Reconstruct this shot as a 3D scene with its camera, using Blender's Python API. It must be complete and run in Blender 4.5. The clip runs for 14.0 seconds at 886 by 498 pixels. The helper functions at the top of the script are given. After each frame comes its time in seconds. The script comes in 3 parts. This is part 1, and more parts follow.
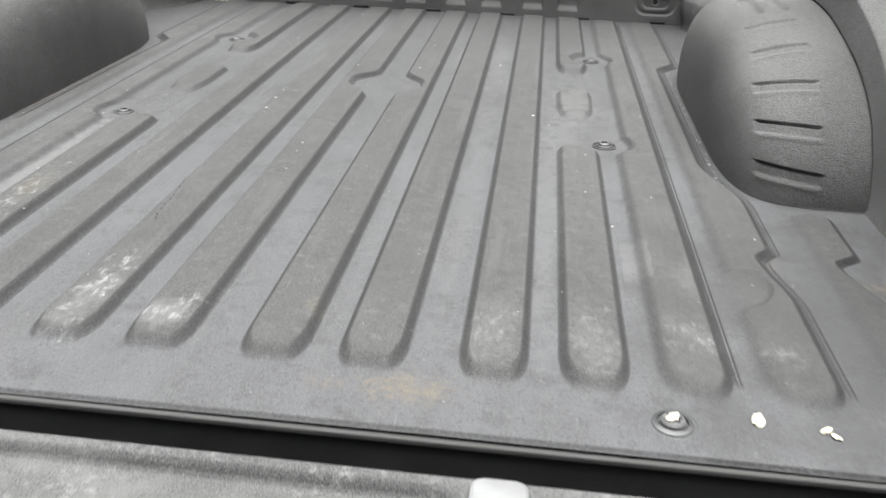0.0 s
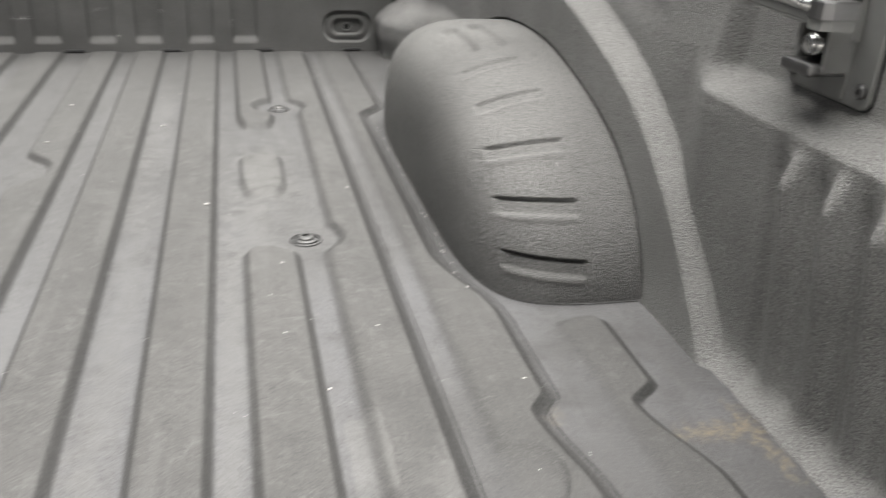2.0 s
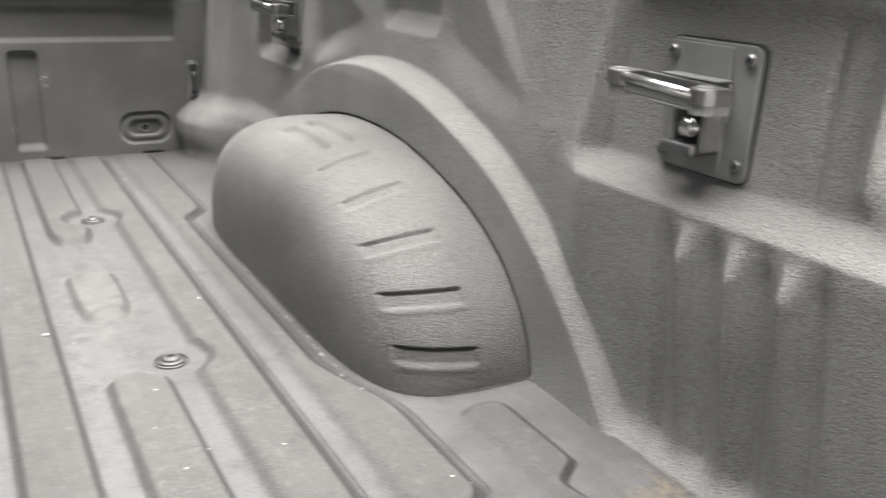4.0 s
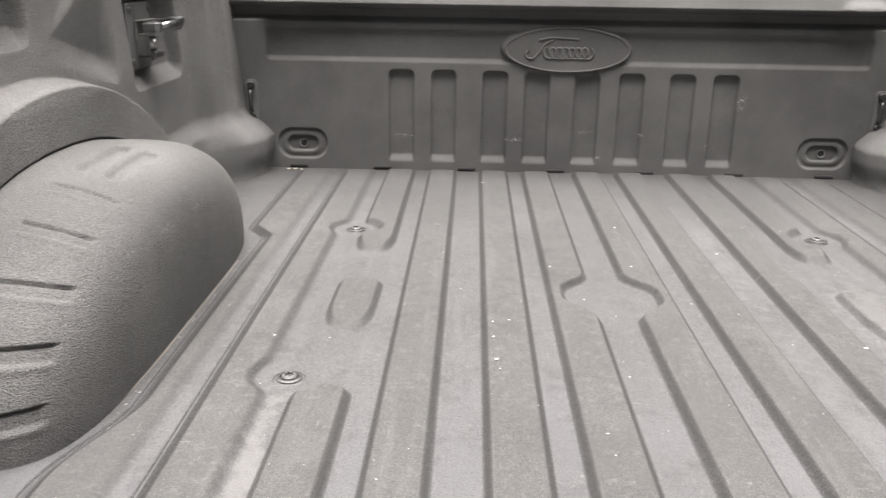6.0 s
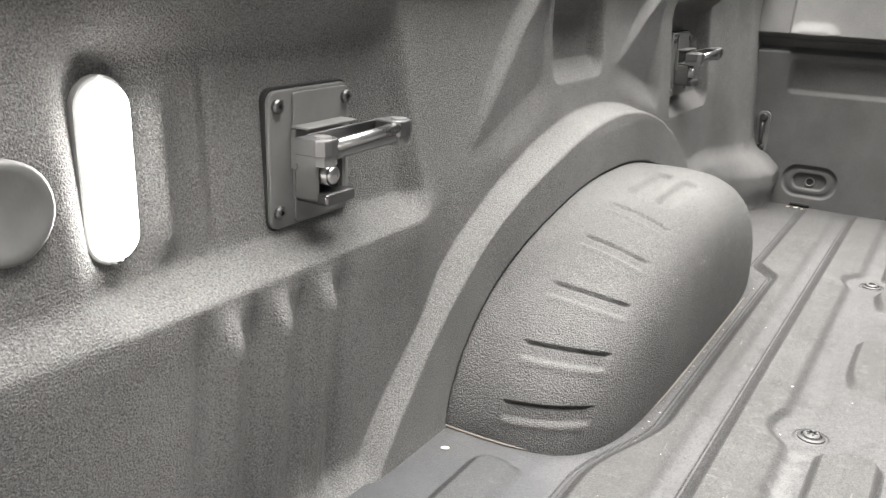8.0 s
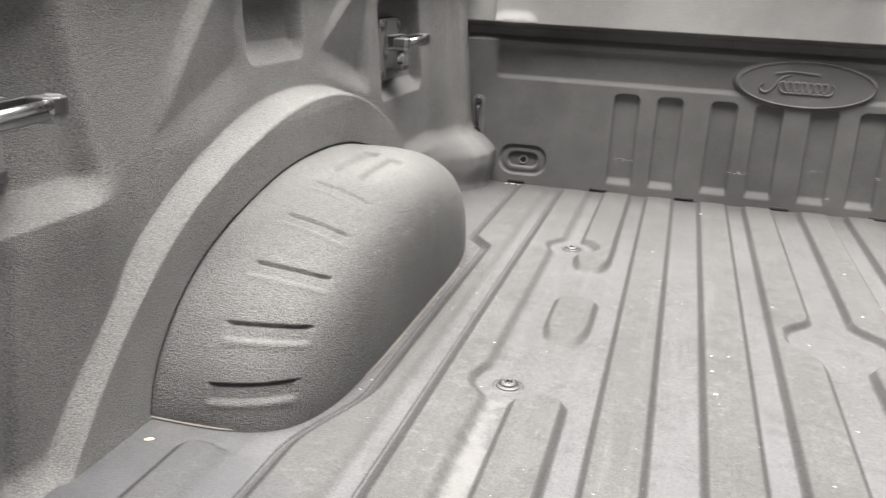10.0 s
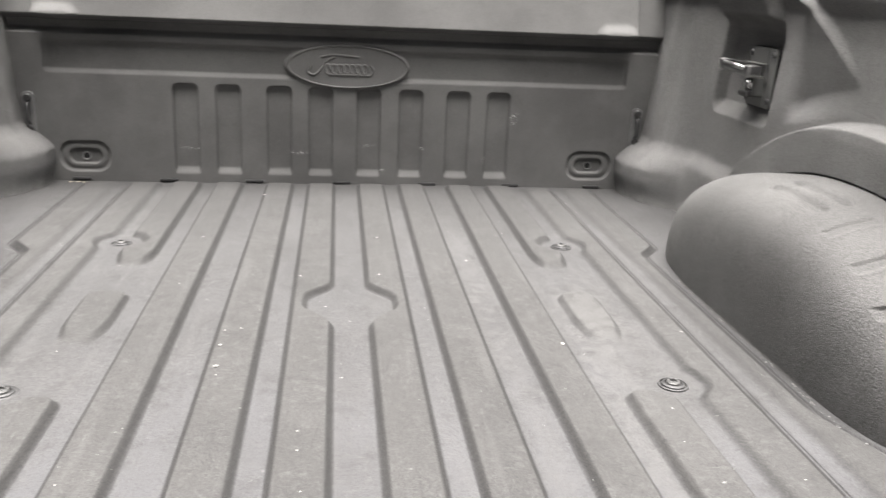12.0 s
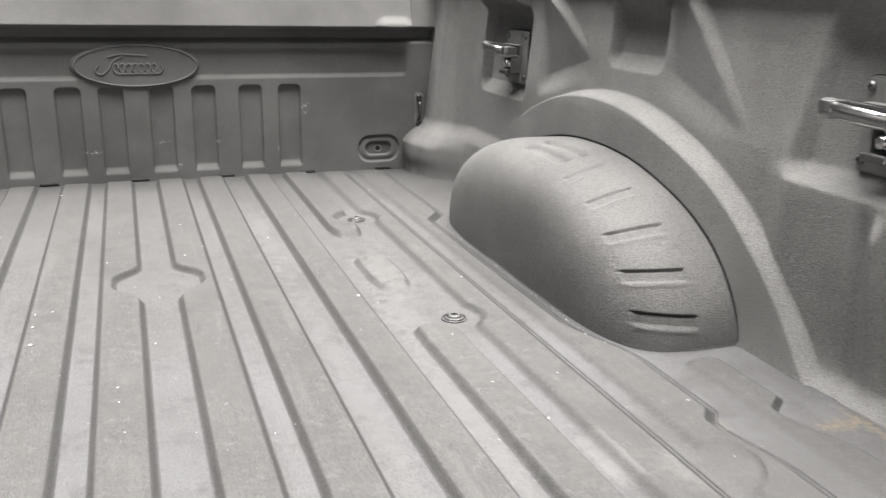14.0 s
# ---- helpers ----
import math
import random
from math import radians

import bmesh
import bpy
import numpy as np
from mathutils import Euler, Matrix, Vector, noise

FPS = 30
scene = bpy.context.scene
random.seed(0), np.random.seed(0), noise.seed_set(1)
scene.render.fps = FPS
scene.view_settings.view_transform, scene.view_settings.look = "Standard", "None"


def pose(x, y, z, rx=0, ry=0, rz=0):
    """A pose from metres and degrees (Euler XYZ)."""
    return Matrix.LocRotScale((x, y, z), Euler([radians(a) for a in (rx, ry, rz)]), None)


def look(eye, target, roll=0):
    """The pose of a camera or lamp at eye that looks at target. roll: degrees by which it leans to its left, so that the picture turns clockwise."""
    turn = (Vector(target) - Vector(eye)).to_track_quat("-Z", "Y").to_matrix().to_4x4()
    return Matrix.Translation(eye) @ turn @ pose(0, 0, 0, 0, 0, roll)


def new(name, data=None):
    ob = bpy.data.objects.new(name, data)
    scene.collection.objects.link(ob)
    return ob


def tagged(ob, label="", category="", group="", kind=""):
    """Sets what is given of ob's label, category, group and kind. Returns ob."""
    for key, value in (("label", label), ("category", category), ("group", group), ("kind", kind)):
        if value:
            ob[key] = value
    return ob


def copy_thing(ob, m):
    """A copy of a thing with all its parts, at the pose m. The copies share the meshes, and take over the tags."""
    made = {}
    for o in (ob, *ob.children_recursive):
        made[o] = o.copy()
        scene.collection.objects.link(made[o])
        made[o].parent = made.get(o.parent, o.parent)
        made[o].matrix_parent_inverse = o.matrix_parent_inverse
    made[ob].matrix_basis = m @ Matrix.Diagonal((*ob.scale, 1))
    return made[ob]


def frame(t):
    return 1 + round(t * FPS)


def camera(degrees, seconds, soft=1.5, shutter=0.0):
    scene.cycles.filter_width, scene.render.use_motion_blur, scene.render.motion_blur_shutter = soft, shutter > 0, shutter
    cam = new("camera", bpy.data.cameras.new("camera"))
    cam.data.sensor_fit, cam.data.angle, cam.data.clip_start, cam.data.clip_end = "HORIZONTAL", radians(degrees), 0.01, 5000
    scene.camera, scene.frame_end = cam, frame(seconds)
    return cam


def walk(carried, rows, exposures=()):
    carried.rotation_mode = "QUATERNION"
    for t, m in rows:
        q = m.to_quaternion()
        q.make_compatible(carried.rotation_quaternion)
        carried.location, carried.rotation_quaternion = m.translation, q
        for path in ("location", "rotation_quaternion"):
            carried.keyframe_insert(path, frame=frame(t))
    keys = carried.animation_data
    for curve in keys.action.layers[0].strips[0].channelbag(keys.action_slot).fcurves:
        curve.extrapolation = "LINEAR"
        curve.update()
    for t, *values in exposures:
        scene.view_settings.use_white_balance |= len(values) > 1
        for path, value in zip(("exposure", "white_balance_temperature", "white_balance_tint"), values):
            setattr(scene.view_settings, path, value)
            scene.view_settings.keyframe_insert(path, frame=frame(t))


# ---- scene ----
cam = camera(54.8, 14.0, soft=1.35, shutter=0.33)
PATH = [
    (0, (0.313, -0.536, 0.494), (0.134, 1.253, -0.382), 2.2),
    (0.5, (0.293, -0.403, 0.495), (0.104, 1.388, -0.374), 2.2),
    (1, (0.301, -0.334, 0.488), (0.144, 1.47, -0.362), 2.2),
    (1.5, (0.351, -0.226, 0.472), (0.42, 1.586, -0.372), 2.7),
    (2, (0.37, -0.112, 0.478), (0.815, 1.648, -0.362), 2.6),
    (2.2, (0.39, -0.074, 0.472), (0.983, 1.646, -0.358), 2.6),
    (4.3, (0.18, -0.053, 0.49), (0.899, 1.705, -0.138), 1.8),
    (4.5, (0.096, -0.066, 0.493), (0.618, 1.759, -0.132), 1.3),
    (5, (-0.139, -0.048, 0.507), (0.051, 1.842, -0.121), 0.7),
    (5.5, (-0.228, 0.002, 0.481), (-0.217, 1.901, -0.145), 0.4),
    (6, (-0.227, -0.018, 0.496), (-0.285, 1.88, -0.133), 0.9),
    (6.5, (-0.342, -0.066, 0.522), (-0.708, 1.796, -0.112), 1.2),
    (7, (-0.381, -0.083, 0.529), (-1.146, 1.652, -0.106), 1.3),
    (7.2, (-0.385, -0.085, 0.53), (-1.234, 1.611, -0.107), 1.3),
    (9.3, (-0.305, -0.051, 0.51), (-1.068, 1.693, -0.102), 3.0),
    (9.5, (-0.305, -0.055, 0.506), (-0.97, 1.731, -0.102), 3.0),
    (10, (-0.278, -0.063, 0.507), (-0.766, 1.78, -0.098), 2.8),
    (10.5, (-0.227, -0.075, 0.526), (-0.537, 1.805, -0.08), 2.7),
    (11, (-0.161, -0.1, 0.541), (-0.286, 1.801, -0.066), 2.8),
    (11.5, (-0.092, -0.104, 0.544), (-0.052, 1.801, -0.062), 3.0),
    (12, (-0.025, -0.097, 0.53), (0.224, 1.793, -0.073), 2.7),
    (12.5, (-0.033, -0.036, 0.491), (0.459, 1.808, -0.105), 2.7),
    (13, (-0.038, 0.007, 0.469), (0.562, 1.82, -0.125), 1.4),
    (13.5, (-0.041, -0.098, 0.491), (0.615, 1.697, -0.097), 1.1),
    (14, (-0.026, -0.273, 0.517), (0.639, 1.52, -0.068), 1.3),
]
EXPOSURES = [(0.0, 2.04, 6250, 9), (1.0, 1.99, 6400, 11), (1.5, 1.95, 6500, 11), (2.0, 2.16, 6540, 10), (4.5, 2.61, 6550, 12), (5.0, 2.41, 6580, 14), (5.5, 2.34, 6600, 15), (6.0, 2.43, 6590, 14), (6.5, 2.41, 6580, 13), (7.0, 2.60, 6550, 12), (9.5, 2.73, 6580, 11), (10.0, 2.74, 6590, 12), (10.5, 2.57, 6600, 13), (12.0, 2.51, 6580, 13), (13.0, 2.53, 6560, 12), (14.0, 2.58, 6540, 12)]
GAPS = [
    (3.2, (0.315, -0.045, 0.478), (1.465, 1.427, -0.24), 2.0),
    (8.2, (-0.355, -0.075, 0.525), (-1.335, 1.555, -0.10), 2.2),
]
walk(cam, [(t, look(eye, target, roll)) for t, eye, target, roll in sorted(PATH + GAPS)], EXPOSURES)

# ---- light ----
world = bpy.data.worlds.new("overcast")
scene.world = world
world.use_nodes = True
wn = world.node_tree
sky = wn.nodes.new("ShaderNodeTexSky")
sky.sky_type = "NISHITA"
sky.sun_disc = False
sky.sun_elevation, sky.sun_rotation = radians(89), radians(0)
sky.air_density, sky.dust_density, sky.ozone_density = 1.0, 6.0, 1.0
cloud = wn.nodes.new("ShaderNodeHueSaturation")
cloud.inputs["Saturation"].default_value = 0.2
wn.links.new(sky.outputs["Color"], cloud.inputs["Color"])
wn.links.new(cloud.outputs["Color"], wn.nodes["Background"].inputs["Color"])
wn.nodes["Background"].inputs["Strength"].default_value = 0.014

sun = new("sun", bpy.data.lights.new("sun", "SUN"))
sun.data.energy, sun.data.angle, sun.data.color = 4.85, radians(62), (1.0, 0.98, 0.95)
sun.matrix_world = look((0, 0.95, 4), (0, 0.9, 0))


# ---- materials ----
class Nodes:
    """A material under construction."""

    def __init__(self, name, rough=0.6, metal=0.0):
        self.m = bpy.data.materials.new(name)
        self.m.use_nodes = True
        self.t = self.m.node_tree
        self.b = self.t.nodes["Principled BSDF"]
        self.b.inputs["Roughness"].default_value = rough
        self.b.inputs["Metallic"].default_value = metal
        self.co = self.t.nodes.new("ShaderNodeTexCoord").outputs["Object"]

    def put(self, a, b):
        self.t.links.new(a, b)

    def node(self, kind):
        return self.t.nodes.new(kind)

    def scaled(self, sx, sy, sz):
        n = self.node("ShaderNodeMapping")
        n.inputs["Scale"].default_value = (sx, sy, sz)
        self.put(self.co, n.inputs["Vector"])
        return n.outputs["Vector"]

    def noise(self, scale, detail=3.0, rough=0.55, vec=None):
        n = self.node("ShaderNodeTexNoise")
        n.inputs["Scale"].default_value = scale
        n.inputs["Detail"].default_value = detail
        n.inputs["Roughness"].default_value = rough
        self.put(vec or self.co, n.inputs["Vector"])
        return n.outputs["Fac"]

    def span(self, fac, a, b, lo=0.0, hi=1.0):
        n = self.node("ShaderNodeMapRange")
        n.interpolation_type = "SMOOTHSTEP"
        for key, v in (("From Min", a), ("From Max", b), ("To Min", lo), ("To Max", hi)):
            n.inputs[key].default_value = v
        self.put(fac, n.inputs["Value"])
        return n.outputs["Result"]

    def maths(self, op, a, b):
        n = self.node("ShaderNodeMath")
        n.operation = op
        for i, v in enumerate((a, b)):
            if isinstance(v, (int, float)):
                n.inputs[i].default_value = v
            else:
                self.put(v, n.inputs[i])
        return n.outputs[0]

    def mix(self, fac, a, b):
        n = self.node("ShaderNodeMix")
        n.data_type = "RGBA"
        for key, v in ((0, fac), (6, a), (7, b)):
            if isinstance(v, (int, float)):
                n.inputs[key].default_value = v
            elif isinstance(v, tuple):
                n.inputs[key].default_value = (*v, 1.0)
            else:
                self.put(v, n.inputs[key])
        return n.outputs[2]

    def spot(self, x, y, rx, ry, ragged=0.5, scale=40.0, upright=False, z=0.0, rz=10.0, crisp=False):
        """A ragged patch on the floor plan (or on an upright x, z plane), 1 inside and 0 outside."""
        n = self.node("ShaderNodeMapping")
        n.vector_type = "TEXTURE"
        n.inputs["Location"].default_value = (x, 0, y) if upright else (x, y, z)
        n.inputs["Scale"].default_value = (rx, 10.0, ry) if upright else (rx, ry, rz)
        self.put(self.co, n.inputs["Vector"])
        wobble = self.span(self.noise(scale, 4.0), 0.3, 0.7, -ragged, ragged)
        if crisp:
            axes = self.node("ShaderNodeSeparateXYZ")
            self.put(n.outputs["Vector"], axes.inputs[0])
            d = self.maths("MAXIMUM", self.maths("ABSOLUTE", axes.outputs["X"], 0.0), self.maths("ABSOLUTE", axes.outputs["Y"], 0.0))
            return self.span(self.maths("ADD", d, wobble), 0.90, 1.0, 1.0, 0.0)
        d = self.node("ShaderNodeVectorMath")
        d.operation = "LENGTH"
        self.put(n.outputs["Vector"], d.inputs[0])
        far = self.maths("ADD", d.outputs["Value"], wobble)
        return self.span(far, 0.25, 1.25, 1.0, 0.0)

    def bump(self, height, strength, distance):
        n = self.node("ShaderNodeBump")
        n.inputs["Strength"].default_value = strength
        n.inputs["Distance"].default_value = distance
        self.put(height, n.inputs["Height"])
        self.put(n.outputs["Normal"], self.b.inputs["Normal"])

    def colour(self, c):
        if isinstance(c, tuple):
            self.b.inputs["Base Color"].default_value = (*c, 1.0)
        else:
            self.put(c, self.b.inputs["Base Color"])
        return self.m


def liner_material(name, base, grain, depth, dusty=0.3, worn=False, chipped=False, gritty=1.0, scuffs=(), rubs=()):
    """Sprayed-on bed liner: pebbled, matt, scuffed and dusty."""
    k = Nodes(name, 0.62)
    grit = k.noise(grain, 2.5, 0.6)
    coarse = k.noise(grain * 0.33, 2.0)
    cloud = k.noise(4.0, 4.0)
    dark, light = tuple(0.80 * v for v in base), tuple(1.22 * v for v in base)
    col = k.mix(k.span(cloud, 0.3, 0.7), dark, light)
    # pebble relief put into the colour: lit tips paler, shaded pits darker
    col = k.mix(k.span(grit, 0.50, 0.68, 0.0, 0.55 * gritty), col, tuple(1.9 * v for v in base))
    col = k.mix(k.span(grit, 0.48, 0.35, 0.0, 0.70 * gritty), col, tuple(0.38 * v for v in base))
    dust = k.maths("MULTIPLY", k.span(k.noise(11.0, 6.0, 0.65), 0.48, 0.72), dusty)
    col = k.mix(dust, col, tuple(min(1, 1.7 * v) for v in base))
    flake = k.span(k.noise(75.0, 5.0, 0.7), 0.735, 0.76, 0.0, 0.5)
    col = k.mix(flake, col, tuple(min(1, 3.2 * v) for v in base))
    for x, z, rx, rz in scuffs:
        streak = k.span(k.noise(1.0, 3.0, 0.6, k.scaled(90.0, 1.0, 420.0)), 0.52, 0.60)
        col = k.mix(k.maths("MULTIPLY", k.spot(x, z, rx, rz, 0.4, 60.0, True), streak), col, (0.30, 0.30, 0.295))
    if worn:
        # steep rib flanks: bare liner without dust, and their shade put into the colour
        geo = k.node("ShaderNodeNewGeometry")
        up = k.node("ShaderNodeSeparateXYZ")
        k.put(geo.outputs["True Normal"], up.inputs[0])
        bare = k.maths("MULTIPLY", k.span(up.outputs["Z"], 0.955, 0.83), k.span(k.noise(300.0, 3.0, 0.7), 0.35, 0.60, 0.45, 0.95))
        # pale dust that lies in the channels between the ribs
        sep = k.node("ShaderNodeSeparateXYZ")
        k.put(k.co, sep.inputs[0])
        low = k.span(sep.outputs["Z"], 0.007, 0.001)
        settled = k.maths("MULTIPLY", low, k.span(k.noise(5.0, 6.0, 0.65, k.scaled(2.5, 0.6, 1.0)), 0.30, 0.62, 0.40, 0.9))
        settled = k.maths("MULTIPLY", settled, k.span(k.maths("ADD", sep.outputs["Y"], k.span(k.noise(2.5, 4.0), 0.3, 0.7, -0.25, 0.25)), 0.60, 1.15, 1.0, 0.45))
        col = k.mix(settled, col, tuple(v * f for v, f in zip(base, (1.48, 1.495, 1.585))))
        # olive film on the ribs
        film = k.maths("SUBTRACT", 1.0, low)
        col = k.mix(k.maths("MULTIPLY", film, k.span(k.noise(9.0, 5.0, 0.65), 0.35, 0.65, 0.15, 0.6)), col, tuple(v * f for v, f in zip(base, (1.0, 1.0, 0.985))))
        # mottling at three scales
        col = k.mix(k.span(k.noise(14.0, 7.0, 0.75), 0.50, 0.68, 0.0, 0.50), col, tuple(0.62 * v for v in base))
        col = k.mix(k.span(k.noise(60.0, 5.0, 0.75), 0.53, 0.68, 0.0, 0.55), col, tuple(1.75 * v for v in base))
        col = k.mix(k.span(k.noise(330.0, 2.0, 0.7), 0.54, 0.68, 0.0, 0.48), col, tuple(0.45 * v for v in base))
        col = k.mix(k.span(k.noise(420.0, 3.0, 0.7), 0.58, 0.68, 0.0, 0.45), col, tuple(2.1 * v for v in base))
        along = k.noise(1.0, 4.0, 0.6, k.scaled(45.0, 3.2, 1.0))
        col = k.mix(k.span(along, 0.52, 0.74, 0.0, 0.35), col, tuple(1.7 * v for v in base))
        for sx, sy in ((300.0, 14.0), (16.0, 330.0), (110.0, 90.0)):
            scratch = k.noise(1.0, 2.0, 0.5, k.scaled(sx, sy, 1.0))
            where = k.span(k.noise(6.0, 2.0, 0.5, k.scaled(1.0, 1.0 + 0.01 * sx, 1.0)), 0.46, 0.60)
            col = k.mix(k.maths("MULTIPLY", where, k.span(scratch, 0.68, 0.76, 0.0, 0.45)), col, tuple(2.8 * v for v in base))
        pale = tuple(2.0 * v for v in base)
        for x, y, rx, ry, amount in (
            (0.40, 1.20, 0.050, 0.14, 0.55), (0.375, 1.00, 0.03, 0.16, 0.35), (0.41, 0.98, 0.10, 0.42, 0.15),
            (0.347, 0.62, 0.018, 0.42, 0.45), (-0.452, 0.66, 0.020, 0.27, 1.05), (0.230, 0.70, 0.020, 0.50, 0.30),
            (-0.449, 1.85, 0.016, 0.24, 0.55), (-0.068, 0.235, 0.030, 0.030, 0.9), (-0.165, 0.25, 0.025, 0.07, 0.65),
            (0.400, 0.26, 0.030, 0.07, 0.45), (0.505, 0.27, 0.035, 0.06, 0.55), (0.290, 0.26, 0.035, 0.07, 0.35),
            (0.120, 0.60, 0.014, 0.45, 0.20), (0.23, 1.60, 0.022, 0.35, 0.40), (0.52, 0.42, 0.02, 0.05, 0.5),
            (0.600, 0.30, 0.04, 0.06, 0.35), (0.60, 0.40, 0.035, 0.03, 0.3), (-0.70, 1.95, 0.05, 0.14, 0.35),
        ):
            col = k.mix(k.maths("MULTIPLY", k.spot(x, y, rx, ry, 0.45), 0.8 * amount), col, pale)
        # a sharp-edged pale patch where something lay
        col = k.mix(k.maths("MULTIPLY", k.spot(0.4635, 0.478, 0.019, 0.058, 0.10, 60.0, crisp=True), 0.55), col, pale)
        # bare white rub marks on the rib ends and edges
        rub = k.span(k.noise(1.0, 5.0, 0.68, k.scaled(110.0, 42.0, 1.0)), 0.44, 0.68)
        for x, y, rx, ry, amount in (
            (-0.165, 0.27, 0.020, 0.09, 0.8), (-0.068, 0.235, 0.032, 0.014, 0.9), (-0.045, 0.26, 0.012, 0.03, 0.7), (0.290, 0.27, 0.03, 0.05, 0.35),
            (0.400, 0.27, 0.028, 0.06, 0.35), (0.505, 0.285, 0.035, 0.03, 0.6), (0.600, 0.27, 0.03, 0.03, 0.45), (0.69, 0.17, 0.05, 0.02, 0.4),
            (-0.40, 0.50, 0.02, 0.12, 0.6),
        ):
            col = k.mix(k.maths("MULTIPLY", k.maths("MULTIPLY", k.spot(x, y, rx, ry, 0.6, 60.0), rub), amount), col, tuple(4.2 * v for v in base))
        # a darker stretch towards the tailgate corner
        col = k.mix(k.maths("MULTIPLY", k.spot(0.68, 0.34, 0.26, 0.36, 0.4, 9.0), 0.6), col, tuple(0.70 * v for v in base))
        # a cooler, darker corner behind the other wheel arch
        col = k.mix(k.maths("MULTIPLY", k.spot(-0.74, 0.50, 0.22, 0.24, 0.4, 9.0), 0.6), col, tuple(v * f for v, f in zip(base, (0.80, 0.86, 0.94))))
        tan = tuple(v * f for v, f in zip(base, (2.1, 1.8, 1.35)))
        for x, y, rx, ry, amount in (
            (0.215, 0.152, 0.050, 0.026, 0.8), (0.09, 0.275, 0.012, 0.022, 0.55), (0.795, 0.462, 0.050, 0.016, 1.0), (0.822, 0.44, 0.010, 0.06, 0.9),
            (0.642, 0.512, 0.010, 0.016, 0.35), (-0.40, 0.55, 0.02, 0.05, 0.5), (0.13, 0.15, 0.02, 0.01, 0.4),
        ):
            col = k.mix(k.maths("MULTIPLY", k.maths("MULTIPLY", k.spot(x, y, rx, ry, 0.5, 90.0), k.span(k.noise(160.0, 5.0, 0.8), 0.40, 0.60, 0.15, 1.0)), amount * 0.95), col, tan)
        # patches where the flanks are darkened less, pale dust over some
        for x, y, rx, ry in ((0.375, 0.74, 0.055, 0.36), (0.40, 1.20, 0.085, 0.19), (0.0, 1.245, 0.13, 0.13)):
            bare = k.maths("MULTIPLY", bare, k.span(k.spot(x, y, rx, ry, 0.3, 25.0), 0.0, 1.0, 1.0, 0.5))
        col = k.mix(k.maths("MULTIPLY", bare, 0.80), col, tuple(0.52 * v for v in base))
        # the same darkening is stronger on the outer flanks
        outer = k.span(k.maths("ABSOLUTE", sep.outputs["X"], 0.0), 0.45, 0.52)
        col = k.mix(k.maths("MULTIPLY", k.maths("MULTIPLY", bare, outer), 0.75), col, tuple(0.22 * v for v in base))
        # darker towards the cab: less dust, and light falling off there put into colour
        col = k.mix(k.maths("MULTIPLY", k.span(k.maths("ADD", sep.outputs["Y"], k.span(k.noise(3.0, 4.0), 0.3, 0.7, -0.3, 0.3)), 1.40, 2.10), 0.58), col, tuple(0.82 * v for v in base))
        # the grain of the spray, dark pits and worn pale tips
        col = k.mix(k.span(k.noise(620.0, 2.0, 0.6), 0.50, 0.36, 0.0, 0.38), col, tuple(0.5 * v for v in base))
        col = k.mix(k.span(k.noise(760.0, 2.0, 0.6), 0.56, 0.68, 0.0, 0.36), col, tuple(2.4 * v for v in base))
    for x, y, rx, ry in rubs:
        bare = k.span(k.noise(95.0, 6.0, 0.8), 0.50, 0.58)
        col = k.mix(k.maths("MULTIPLY", k.spot(x, y, rx, ry, 0.6, 60.0), k.maths("MULTIPLY", bare, 0.45)), col, tuple(2.6 * v for v in base))
    if chipped:
        flecks = k.span(k.noise(260.0, 3.0), 0.57, 0.62)
        for x, y, rx, ry in ((-0.640, 1.12, 0.0150, 0.16), (0.652, 1.13, 0.015, 0.10), (0.735, 0.80, 0.003, 0.003)):
            col = k.mix(k.maths("MULTIPLY", k.maths("MULTIPLY", k.spot(x, y, rx, ry, 0.2, 40.0, False, 0.160 if x < 0 else 0.150, 0.013 if x < 0.7 else 1.0), flecks), 0.9), col, (0.42, 0.42, 0.41))
    k.put(k.span(cloud, 0.3, 0.7, 0.72, 0.88), k.b.inputs["Roughness"])
    k.b.inputs["Specular IOR Level"].default_value = 0.16
    k.bump(k.maths("ADD", grit, k.maths("MULTIPLY", coarse, 0.22)), 1.0, depth)
    return k.colour(col)


def plain_material(name, colour, rough, metal=0.0, grain=300.0, depth=0.0004):
    k = Nodes(name, rough, metal)
    n = k.noise(grain, 3.0)
    big = k.noise(18.0, 4.0)
    col = k.mix(k.span(big, 0.3, 0.7), tuple(0.8 * v for v in colour), tuple(min(1, 1.15 * v) for v in colour))
    k.put(k.span(big, 0.3, 0.7, rough * 0.85, min(1.0, rough * 1.15)), k.b.inputs["Roughness"])
    k.bump(n, 0.4, depth)
    return k.colour(col)


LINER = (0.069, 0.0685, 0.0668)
# one liner all over: the factors put each surface's light into its colour
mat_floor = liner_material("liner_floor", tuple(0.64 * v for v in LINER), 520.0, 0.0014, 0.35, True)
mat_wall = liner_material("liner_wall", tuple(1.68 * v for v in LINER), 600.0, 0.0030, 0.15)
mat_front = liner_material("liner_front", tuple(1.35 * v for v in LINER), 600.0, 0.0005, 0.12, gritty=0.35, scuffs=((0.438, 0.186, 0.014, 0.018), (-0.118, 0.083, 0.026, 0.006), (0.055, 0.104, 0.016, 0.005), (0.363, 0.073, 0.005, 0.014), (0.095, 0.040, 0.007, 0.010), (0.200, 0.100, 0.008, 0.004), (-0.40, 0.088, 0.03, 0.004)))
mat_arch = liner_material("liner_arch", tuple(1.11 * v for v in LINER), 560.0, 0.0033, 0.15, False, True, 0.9)
